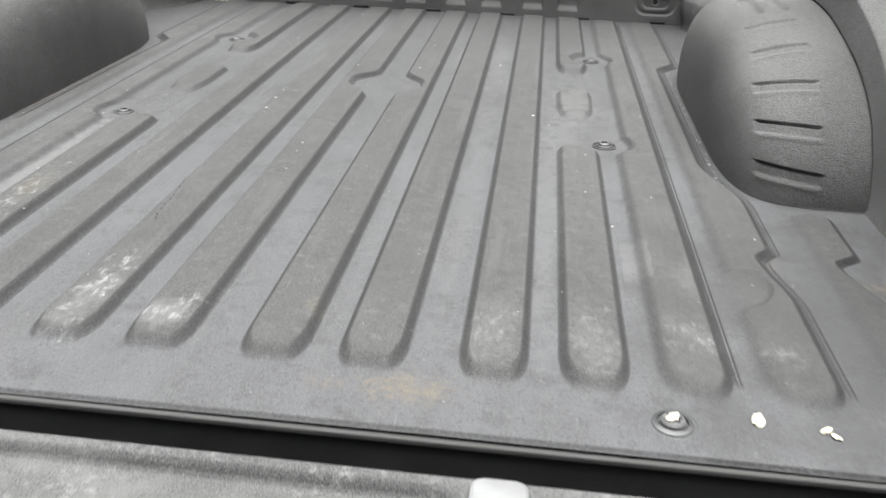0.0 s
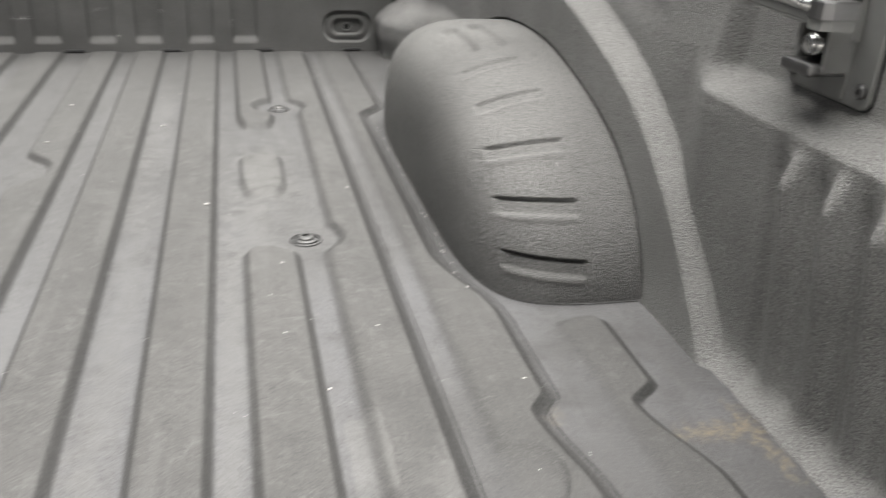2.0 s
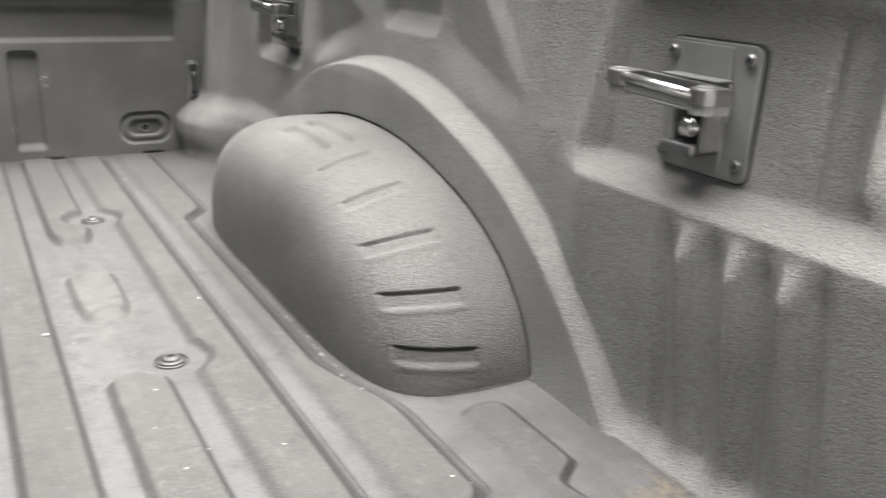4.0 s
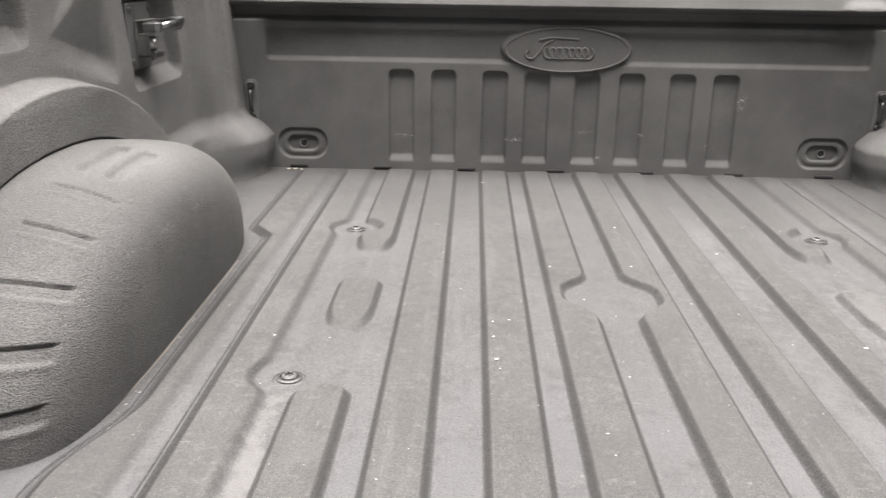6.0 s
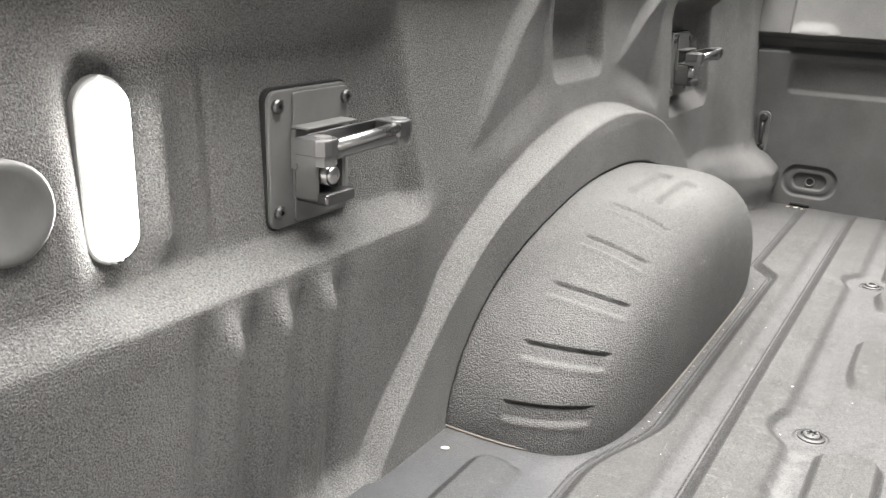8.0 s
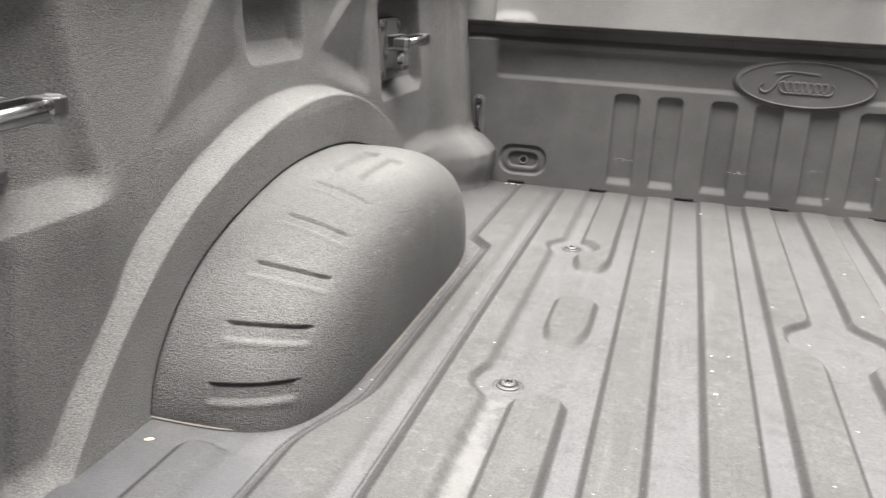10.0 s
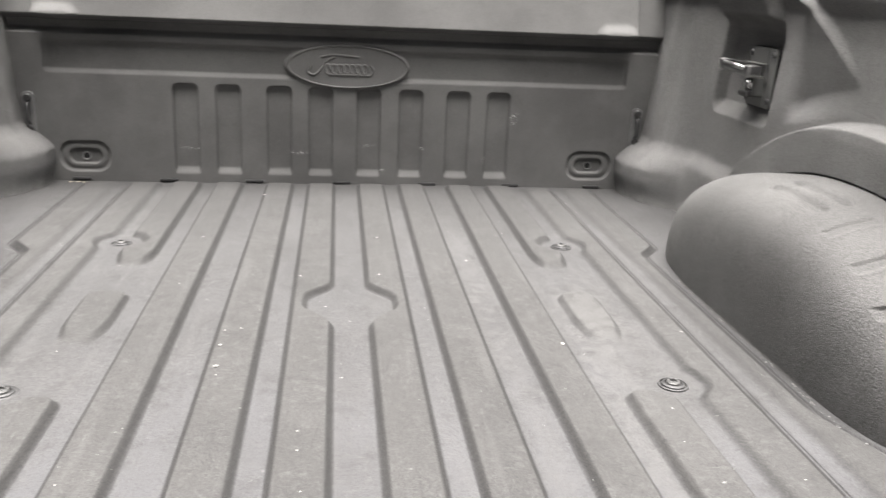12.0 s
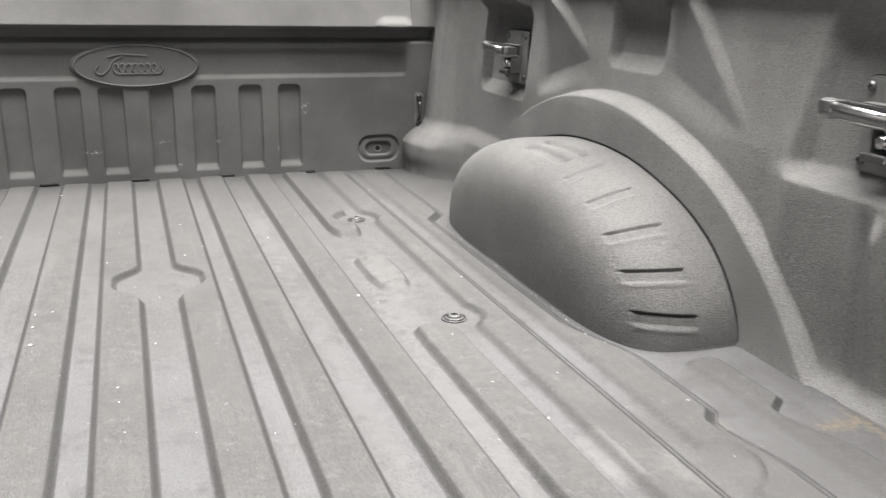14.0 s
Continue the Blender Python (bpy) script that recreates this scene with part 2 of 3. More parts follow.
# near-black: shade of gaps and holes put into colour, also small black parts
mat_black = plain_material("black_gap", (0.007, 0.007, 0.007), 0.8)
mat_plate = plain_material("painted_plate", (0.102, 0.103, 0.099), 0.5)
mat_steel = plain_material("zinc_steel", (0.413, 0.413, 0.405), 0.28, 1.0)
mat_cast = plain_material("cast_aluminium", (0.150, 0.150, 0.150), 0.42, 1.0)
mat_bolt = plain_material("dark_bolt", (0.028, 0.028, 0.028), 0.45)
mat_head = plain_material("worn_bolt_head", (0.076, 0.076, 0.074), 0.4)
mat_lip = plain_material("worn_lip", (0.030, 0.030, 0.028), 0.85)
mat_body = plain_material("body_paint", (0.05, 0.052, 0.055), 0.3)
mat_glass = plain_material("dark_window", (0.01, 0.011, 0.012), 0.08)
mat_ground = plain_material("concrete_ground", (0.30, 0.29, 0.28), 0.85, 0.0, 60.0, 0.002)
mat_pale = plain_material("pale_plastic", (0.116, 0.116, 0.114), 0.5)
mat_chip = plain_material("wood_chip", (0.413, 0.374, 0.286), 0.8)
mat_sealer = plain_material("tan_sealer", (0.094, 0.085, 0.073), 0.7)
mat_crumb = plain_material("pale_crumbs", (0.27, 0.266, 0.253), 0.8)
k = Nodes("lamp_lens", 0.3)
k.b.inputs["Emission Color"].default_value = (1.0, 0.98, 0.95, 1.0)
k.b.inputs["Emission Strength"].default_value = 8.0
mat_lens = k.colour((0.9, 0.9, 0.9))


# ---- mesh helpers ----
def link(name, bm, material, parent=None, label=""):
    me = bpy.data.meshes.new(name)
    bm.to_mesh(me)
    bm.free()
    me.materials.append(material)
    ob = new(name, me)
    if parent:
        ob.parent = parent
    if label:
        ob["label"] = label
    return ob


def part(name, bm, material, parent, label="", smooth=False):
    ob = link(name, bm, material, parent, label)
    if smooth:
        ob.data.polygons.foreach_set("use_smooth", [True] * len(ob.data.polygons))
    return ob


def thing(name, label, category, group="", kind="", at=None):
    ob = new(name)
    ob.empty_display_size = 0.02
    if at:
        ob.matrix_world = at
    return tagged(ob, label, category, group, kind)


def sheet(name, pts, material, parent=None, flip=False):
    """A smooth surface through an n x m array of points."""
    n, m = pts.shape[:2]
    idx = np.arange(n * m).reshape(n, m)
    quads = np.stack([idx[:-1, :-1], idx[1:, :-1], idx[1:, 1:], idx[:-1, 1:]], -1).reshape(-1, 4)
    if flip:
        quads = quads[:, ::-1]
    me = bpy.data.meshes.new(name)
    me.from_pydata(pts.reshape(-1, 3).tolist(), [], quads.tolist())
    me.polygons.foreach_set("use_smooth", [True] * len(me.polygons))
    me.materials.append(material)
    ob = new(name, me)
    if parent:
        ob.parent = parent
    return ob


def box(bm, c, s, bevel=0.0, segments=2):
    made = bmesh.ops.create_cube(bm, size=1.0, matrix=Matrix.Translation(c) @ Matrix.Diagonal((*s, 1)))
    if bevel:
        edges = list({e for v in made["verts"] for e in v.link_edges})
        bmesh.ops.bevel(bm, geom=edges, offset=bevel, segments=segments, affect="EDGES", profile=0.5)
    return bm


def rod(bm, a, b, r, r2=None, sides=16):
    a, b = Vector(a), Vector(b)
    m = Matrix.Translation((a + b) / 2) @ (b - a).to_track_quat("Z", "Y").to_matrix().to_4x4()
    bmesh.ops.create_cone(bm, cap_ends=True, segments=sides, radius1=r, radius2=r if r2 is None else r2, depth=(b - a).length, matrix=m)
    return bm


def lathe(profile, sides=28):
    """A turned shape round z from (radius, height) pairs."""
    bm = bmesh.new()
    rings = [[bm.verts.new((r * math.cos(2 * math.pi * i / sides), r * math.sin(2 * math.pi * i / sides), z)) for i in range(sides)] for r, z in profile]
    for a, b in zip(rings, rings[1:]):
        for i in range(sides):
            bm.faces.new((a[i], a[(i + 1) % sides], b[(i + 1) % sides], b[i]))
    bm.faces.new(rings[-1])
    return bm


def prism(outline, z0, z1, bevel=0.0):
    """An upright prism over an outline in x, y."""
    bm = bmesh.new()
    f = bm.faces.new([bm.verts.new((x, y, z0)) for x, y in outline])
    made = bmesh.ops.extrude_face_region(bm, geom=[f])
    top = [v for v in made["geom"] if isinstance(v, bmesh.types.BMVert)]
    bmesh.ops.translate(bm, verts=top, vec=(0, 0, z1 - z0))
    bmesh.ops.recalc_face_normals(bm, faces=bm.faces)
    if bevel:
        rim = [e for e in bm.edges if all(abs(v.co.z - z1) < 1e-6 for v in e.verts)]
        bmesh.ops.bevel(bm, geom=rim, offset=bevel, segments=2, affect="EDGES", profile=0.5)
    return bm


def stadium(w, h, n=8, square=0.0):
    """Outline of a rounded bar w by h with its round ends along its length; square trims the roundness."""
    r = min(w, h) / 2 * (1 - square)
    pts = []
    for cx, cy, a0 in ((w / 2 - r, h / 2 - r, 0), (-w / 2 + r, h / 2 - r, 90), (-w / 2 + r, -h / 2 + r, 180), (w / 2 - r, -h / 2 + r, 270)):
        pts += [(cx + r * math.cos(radians(a0 + 90 * i / n)), cy + r * math.sin(radians(a0 + 90 * i / n))) for i in range(n + 1)]
    return pts


def smooth(a, b, v):
    t = np.clip((v - a) / (b - a), 0, 1)
    return t * t * (3 - 2 * t)


def slab(v, a, b, soft):
    """1 between a and b, falling to 0 over soft on each side (outwards)."""
    return smooth(a - soft, a, v) * (1 - smooth(b, b + soft, v))


def rounded(u, v, u0, u1, v0, v1, r):
    """Signed distance to a rounded rectangle, negative inside."""
    qu = np.abs(u - (u0 + u1) / 2) - (u1 - u0) / 2 + r
    qv = np.abs(v - (v0 + v1) / 2) - (v1 - v0) / 2 + r
    return np.minimum(np.maximum(qu, qv), 0) + np.hypot(np.maximum(qu, 0), np.maximum(qv, 0)) - r


# ---- the bed floor ----
REAR, FRONT = 0.089, 2.125
BOLT_X, BOLT_YS = 0.447, (0.943, 1.582)
RIB = 0.0122


def floor_height(x, y):
    ax = np.abs(x)
    z = np.zeros_like(ax)

    def rib(x0, x1, y0, y1, low=0.019, high=0.011, edge0=0.0, edge1=0.0, inner=1.0, outer=1.0, corner=0.016):
        """A raised rib; its ends slope gently."""
        a, b = x0 + edge0, x1 + edge1
        across = np.maximum((a - ax) * inner, (ax - b) * outer)
        along = np.maximum((y0 - y) * (0.011 / low), (y - y1) * (0.011 / high))
        q1, q2 = across + corner, along + corner
        d = np.minimum(np.maximum(q1, q2), 0) + np.hypot(np.maximum(q1, 0), np.maximum(q2, 0)) - corner
        return smooth(0.0062, -0.0062, d)

    widen = 0.5 - 0.5 * np.cos(math.pi * np.clip(1.22 * np.minimum(y - 1.150, 1.342 - y) / 0.096, 0, 1))
    waist = smooth(0.385, 0.512, y) * smooth(0.543, 0.508, y) * -0.020
    beside = smooth(0.695, 0.875, y) * smooth(1.585, 1.505, y) * -0.043
    end = 2.2
    ribs = rib(0.031, 0.096, 0.187, end, 0.03, edge0=0.044 * widen)
    ribs = np.maximum(ribs, rib(0.136, 0.201, 0.187, end, 0.03))
    ribs = np.maximum(ribs, rib(0.263, 0.327, 0.187, end, 0.03))
    for y0, y1 in ((0.187, 0.915), (1.105, 1.297), (1.455, end)):
        ribs = np.maximum(ribs, (0.78 if y0 == 1.105 else 1.0) * rib(0.367, 0.432, y0, y1, 0.03 if y0 < 1 else 0.04, 0.014, corner=0.018 if y0 < 1 else 0.021))
    slim = np.interp(y, (0.93, 0.95, 1.59, 1.62), (0, 1, 1, 0)) * 0.014
    ribs = np.maximum(ribs, 0.78 * rib(0.469, 0.535, 0.187, end, 0.03, edge0=slim, inner=0.5, outer=0.72))
    ribs = np.maximum(ribs, 0.74 * rib(0.574, 0.645, 0.187, end, 0.03, edge1=waist + beside, inner=0.40, outer=0.68))
    ribs = np.maximum(ribs, 0.74 * rib(0.706, 0.759, 0.20, 0.680, 0.03, edge1=1.6 * waist, inner=0.36, outer=0.68))
    for by in BOLT_YS:
        ribs *= smooth(0.036, 0.060, np.hypot(ax - BOLT_X, y - by))
    # a round hollow bites into the rib behind each wheel arch
    hollow = np.hypot(ax - 0.580 - 0.25 * (y - 0.41), 0.78 * (y - 0.412))
    ribs *= 1 - 0.42 * smooth(0.044, 0.028, hollow)
    ribs += 0.10 * np.exp(-((hollow - 0.043) / 0.004) ** 2) * smooth(0.574, 0.600, ax)
    z += RIB * ribs * smooth(2.112, 2.075, y)
    # a fine crease along the foot of the outer ribs
    for foot in (0.546 + 0 * y, 0.657 + waist + beside):
        z -= 0.0024 * np.exp(-((ax - foot) / 0.0028) ** 2) * slab(y, 0.22, 2.06, 0.03)
    z += 0.0016 * np.sin(3.1 * y + 1.0) * np.sin(4.3 * x + 0.4)
    z -= 0.0035 * smooth(REAR + 0.005, REAR, y)
    return z


xs = np.linspace(-0.90, 0.90, 1001)
ys = np.concatenate([np.arange(a, b, step) for a, b, step in (
    (REAR, 0.110, 0.0015), (0.110, 0.26, 0.004), (0.26, 0.38, 0.007), (0.38, 0.56, 0.0022), (0.56, 0.88, 0.007), (0.88, 1.0, 0.004),
    (1.0, 1.14, 0.006), (1.14, 1.35, 0.003), (1.35, 1.50, 0.006), (1.50, 1.63, 0.003), (1.63, FRONT + 0.03, 0.008))])
X, Y = np.meshgrid(xs, ys, indexing="ij")
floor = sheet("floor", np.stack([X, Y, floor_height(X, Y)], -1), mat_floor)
tagged(floor, "grey sprayed bed floor with long raised ribs, scuffed and dusty", "truck bed floor", kind="structure")
# sill coloured near-black: the gap's shade is put into its colour
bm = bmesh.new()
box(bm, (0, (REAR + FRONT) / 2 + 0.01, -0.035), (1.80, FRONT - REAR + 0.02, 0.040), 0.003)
tagged(link("floor_sill", bm, mat_black), "underside and rear sill of the bed floor, near-black for the shaded gap", "sill", kind="structure")
bm = bmesh.new()
box(bm, (0, REAR - 0.001, -0.0092), (1.66, 0.008, 0.0068), 0.002, 3)
tagged(link("trim_sill", bm, mat_lip), "rolled rear lip of the grey bed floor", "trim", kind="structure")

# ---- the side walls ----
def ring_rise(y, z):
    """0 outside the raised ring round a wheel arch, 1 on its flat face, a slanting edge between."""
    outer = 0.716 - np.hypot(y - 1.162, z + 0.381)
    inner = 0.774 - np.hypot(y - 1.206, z + 0.467)
    f = np.clip(outer / np.maximum(0.54 * (outer - inner), 0.010), 0, 1)
    return f * f * (3 - 2 * f)


def arch_gauge(y, z):
    """1 on the outline of the wheel arch in side view, less inside."""
    v = np.abs(y - 1.160) / np.where(y < 1.160, 0.443, 0.462)
    w = np.maximum(z, 0) / 0.2375
    return (v ** 2.2 + w ** 1.75) ** (1 / 1.95)


def wall_inset(y, z):
    """How far the side wall stands inside x = 0.872 at (y, z)."""
    d = np.zeros_like(y)
    ring = ring_rise(y, z)
    # cove at the foot
    foot = np.clip(1 - z / 0.030, 0, 1)
    d += (0.019 - 0.018 * ring) * foot ** 2.0 * (1 - 0.85 * smooth(1.55, 1.75, y))
    # lower wall stands proud of the recess above it, with a slanting shelf
    shelf = np.clip((z - 0.267) / 0.027, 0, 1)
    shelf = 0.6 * shelf + 0.4 * shelf * shelf * (3 - 2 * shelf)
    back = smooth(0.698, 0.664, y + 0.16 * np.clip(z - 0.29, 0, 0.3)) * smooth(0.255, 0.30, y)
    low = smooth(0.302, 0.266, z) * smooth(0.74, 0.66, y)
    # the lower wall leans in towards its shelf
    d += (0.014 * np.clip((z - 0.05) / 0.20, 0, 1) - 0.004) * low * (1 - ring)
    # the upper wall leans outwards
    d -= 0.085 * np.clip(z - 0.30, 0, 0.15) * (1 - smooth(1.88, 1.95, y)) * (1 - 0.55 * back)
    d += (0.020 - 0.10 * np.clip(z - 0.12, 0, 0.32)) * smooth(1.92, 2.0, y)
    d += (0.016 + 0.008 * low * (1 - ring) + 0.004 * smooth(0.76, 0.98, y)) * (1 - back * shelf)
    # the recess closes again under the rail
    d += 0.026 * back * smooth(0.455, 0.502, z) - 0.003 * back * shelf
    # upright stiffening ribs behind the arch
    for ry in (0.498, 0.438, 0.379):
        ridge = np.abs(y - ry - 0.03 * (z - 0.2)) - 0.0065
        d += (0.003 + 0.062 * np.clip(z - 0.03, 0, 0.2)) * smooth(0.008, -0.004, ridge) * smooth(0.008, 0.030, z) * smooth(0.266, 0.222, z)
    # with grooves between them
    for ry in (0.527, 0.468, 0.409, 0.350):
        d -= 0.006 * np.exp(-((y - ry - 0.03 * (z - 0.2)) / 0.009) ** 2) * slab(z, 0.030, 0.225, 0.05)
    # upright groove and swelling beside the lamp
    d -= 0.003 * np.exp(-((y - 0.403) / 0.006) ** 2) * slab(z, 0.31, 0.43, 0.03)
    d += 0.007 * np.exp(-((y - 0.353) / 0.011) ** 2) * slab(z, 0.325, 0.41, 0.03)
    # raised ring, with a gap round the arch itself
    d += (0.031 + 0.009 * smooth(0.78, 1.0, y)) * ring
    d -= 0.022 * slab(arch_gauge(y, z), 0.990, 1.003 + 0.012 * smooth(0.20, 0.05, z) * (y < 1), 0.004) * (z > 0.002) * (1 - 0.6 * smooth(0.16, 0.225, z))
    # three-cornered facets that fall back from a slanting edge
    for y0, y1, z0, rise, lean, steep in ((0.792, 0.985, 0.313, 0.347, 0.77, 0.045), (1.275, 1.472, 0.387, -0.25, 1.38, 0.08)):
        past = y - y0 - lean * (z - z0)
        above = z - z0 - rise * (y - y0)
        shut = smooth(y1 + 0.040, y1 - 0.004, y)
        d -= steep * np.maximum(past, 0) * smooth(-0.050, 0.004, above) * shut
        d += 0.14 * np.maximum(above, 0) * smooth(-0.018, 0.018, past) * shut
    # pressed pockets with slanting sills
    for y0, y1, z0, z1, deep, sill in ((1.028, 1.214, 0.375, 0.62, 0.024, 0.030), (1.566, 1.836, 0.262, 0.485, 0.027, 0.031)):
        p = rounded(y, z, y0, y1, z0 - 0.012, z1, 0.042)
        d -= deep * smooth(0.003, -0.013, p) * np.clip((z - z0) / sill, 0, 1)
    d += 0.032 * smooth(0.450, 0.50, z) * slab(y, 1.60, 1.82, 0.02)
    d += 0.030 * smooth(0.465, 0.52, z) * slab(y, 1.050, 1.195, 0.02)
    # corner post and the swelling at its foot
    d += 0.025 * smooth(1.89, 1.96, y) + 0.017 * smooth(2.00, 2.05, y)
    d += 0.020 * smooth(1.50, 1.62, y) * smooth(0.158, 0.112, z)
    d += 0.045 * smooth(1.82, 2.04, y) * smooth(0.140, 0.080, z) * (0.74 + 0.26 * smooth(0.0, 0.060, z))
    # folded seam up the post
    d += 0.004 * slab(y, 2.035, 2.050, 0.006) * smooth(0.12, 0.16, z)
    # inward roll under the bed rail
    d += 0.016 * smooth(0.497, 0.530, z)
    return d


wy = np.linspace(REAR - 0.03, 2.16, 900)
wz = np.concatenate([np.linspace(-0.02, 0.30, 160, endpoint=False), np.linspace(0.30, 0.535, 110)])
WY, WZ = np.meshgrid(wy, wz, indexing="ij")
WD = 0.872 - wall_inset(WY, WZ)
for side, name in ((-1, "wall_left"), (1, "wall_right")):
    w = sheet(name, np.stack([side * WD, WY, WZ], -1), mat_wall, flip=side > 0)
    tagged(w, "pebbled grey sprayed side wall of the truck bed", "truck bed wall", kind="structure")
    bm = bmesh.new()
    box(bm, (side * 0.912, 1.115, 0.548), (0.116, 2.15, 0.026), 0.010)
    part("rail_cap", bm, mat_plate, w, "black plastic cap on the bed rail")
    bm = bmesh.new()
    box(bm, (side * 0.955, 1.115, 0.10), (0.020, 2.15, 0.88), 0.008)
    part("outer_panel", bm, mat_body, w, "dark painted outer panel of the truck bed")
    bm = bmesh.new()
    box(bm, (side * 0.905, REAR - 0.030, 0.20), (0.112, 0.020, 0.68), 0.005)
    part("end_post", bm, mat_body, w, "dark painted post at the tailgate opening")

# ---- the bulkhead ----
BULK = 2.118
FLUTES = (-0.402, -0.297, -0.170, -0.066, 0.057, 0.166, 0.290, 0.396)


def bulk_depth(x, z):
    """How far the front wall lies behind y = BULK at (x, z)."""
    # a long shallow recess, broken by the emblem's field
    d = 0.0095 * smooth(0.004, -0.010, rounded(x, z, -0.735, 0.735, 0.272, 0.348, 0.012))
    d *= smooth(0.98, 1.03, np.hypot(x / 0.156, (z - 0.306) / 0.057)) * 0.999 + 0.001
    for fx in FLUTES:
        d += 0.0092 * smooth(0.0015, -0.0035, rounded(x, z, fx - 0.031, fx + 0.031, 0.0, 0.251, 0.014)) * smooth(0.020, 0.042, z)
    ax = np.abs(x)
    # pressed pockets low in the corners
    d += 0.0050 * smooth(0.003, -0.003, rounded(ax, z, 0.592, 0.714, 0.025, 0.100, 0.034))
    d -= 0.0016 * smooth(0.002, -0.003, rounded(ax, z, 0.602, 0.704, 0.033, 0.092, 0.028))
    d += 0.006 * smooth(0.001, -0.003, rounded(ax, z, 0.614, 0.692, 0.043, 0.082, 0.0185))
    # undercut and overhanging top rail
    d += 0.026 * slab(z, 0.378, 0.394, 0.016)
    d -= (0.030 - 0.018 * smooth(0.742, 0.750, ax)) * smooth(0.396, 0.402, z)
    d += 0.040 * np.clip((z - 0.402) / 0.138, 0, 1)
    d -= 0.006 * smooth(0.505, 0.520, z)
    for cx in (0.70,):
        d -= 0.012 * smooth(0.010, -0.016, rounded(ax, z, cx - 0.06, cx + 0.045, 0.395, 0.430, 0.03))
    return d


bx = np.linspace(-0.87, 0.87, 1000)
bz = np.concatenate([np.linspace(-0.02, 0.35, 190, endpoint=False), np.linspace(0.35, 0.42, 50, endpoint=False), np.linspace(0.42, 0.54, 24)])
BX, BZ = np.meshgrid(bx, bz, indexing="ij")
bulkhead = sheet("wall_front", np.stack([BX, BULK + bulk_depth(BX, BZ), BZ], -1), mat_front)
tagged(bulkhead, "grey sprayed bulkhead with eight pressed flutes and an oval emblem", "truck bed wall", kind="structure")
bm = bmesh.new()
box(bm, (0, 2.203, 0.543), (1.74, 0.15, 0.016), 0.006)
part("top_cap", bm, mat_plate, bulkhead, "black top edge of the bulkhead")

bm = prism([(0.153 * math.cos(2 * math.pi * i / 64), 0.055 * math.sin(2 * math.pi * i / 64)) for i in range(64)], -0.016, 0.0035, 0.002)
emblem = part("emblem", bm, mat_front, bulkhead, "embossed grey oval emblem")
emblem.matrix_world = pose(0.003, BULK, 0.306, 90, 0, 0)


def tube(name, pts, r, material, parent, cyclic=False, order="BEZIER", label=""):
    cu = bpy.data.curves.new(name, "CURVE")
    cu.dimensions, cu.bevel_depth, cu.bevel_resolution, cu.resolution_u = "3D", r, 2, 8
    sp = cu.splines.new("BEZIER" if order == "BEZIER" else "POLY")
    pp = sp.bezier_points if order == "BEZIER" else sp.points
    pp.add(len(pts) - 1)
    for p, q in zip(pp, pts):
        p.co = q if order == "BEZIER" else (*q, 1)
        if order == "BEZIER":
            p.handle_left_type = p.handle_right_type = "AUTO"
    sp.use_cyclic_u = cyclic
    tmp = bpy.data.objects.new(name, cu)
    me = bpy.data.meshes.new_from_object(tmp)
    bpy.data.objects.remove(tmp)
    me.materials.clear()
    me.materials.append(material)
    me.polygons.foreach_set("use_smooth", [True] * len(me.polygons))
    ob = new(name, me)
    ob.parent = parent
    if label:
        ob["label"] = label
    return ob


def on_front(pts, y):
    return [(x, y, z) for x, z in pts]


rim = [(0.003 + 0.150 * math.cos(2 * math.pi * i / 24), 0.306 + 0.052 * math.sin(2 * math.pi * i / 24)) for i in range(24)]
tube("emblem_rim", on_front(rim, BULK - 0.0032), 0.0026, mat_front, bulkhead, True, label="raised rim of the oval emblem")
coil = [(-0.052 + 0.0155 * i / 4 + 0.010 * math.cos(math.pi / 2 * i), 0.298 + 0.013 * math.sin(math.pi / 2 * i)) for i in range(30)]
curl = [(-0.030, 0.330), (-0.052, 0.318), (-0.068, 0.296), (-0.084, 0.284), (-0.098, 0.293), (-0.090, 0.306)]
for stroke in (coil, curl, [(-0.066, 0.328), (-0.040, 0.334), (0.000, 0.333), (0.030, 0.331)]):
    tube("emblem_stroke", on_front(stroke, BULK - 0.0030), 0.0030, mat_front, bulkhead)

# solid black blocks and discs stand for the shaded drain slots and holes
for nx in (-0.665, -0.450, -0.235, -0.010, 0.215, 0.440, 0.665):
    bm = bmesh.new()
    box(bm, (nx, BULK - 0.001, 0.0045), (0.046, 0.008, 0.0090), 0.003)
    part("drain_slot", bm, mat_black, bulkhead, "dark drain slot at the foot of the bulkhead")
for sx in (-1, 1):
    bm = bmesh.new()
    rod(bm, (sx * 0.652, BULK + 0.0085, 0.062), (sx * 0.652, BULK + 0.0130, 0.062), 0.0075)
    part("bolt_hole", bm, mat_black, bulkhead, "dark threaded hole in the pressed pocket")
    ring = part("hole_ring", lathe([(0.0115, 0.0), (0.0112, 0.0016), (0.0098, 0.0022), (0.0082, 0.0016), (0.0078, 0.0)]), mat_pale, bulkhead, "worn pale rim of the threaded hole", True)
    ring.matrix_world = pose(sx * 0.652, BULK + 0.0088, 0.062, 90, 0, 0)


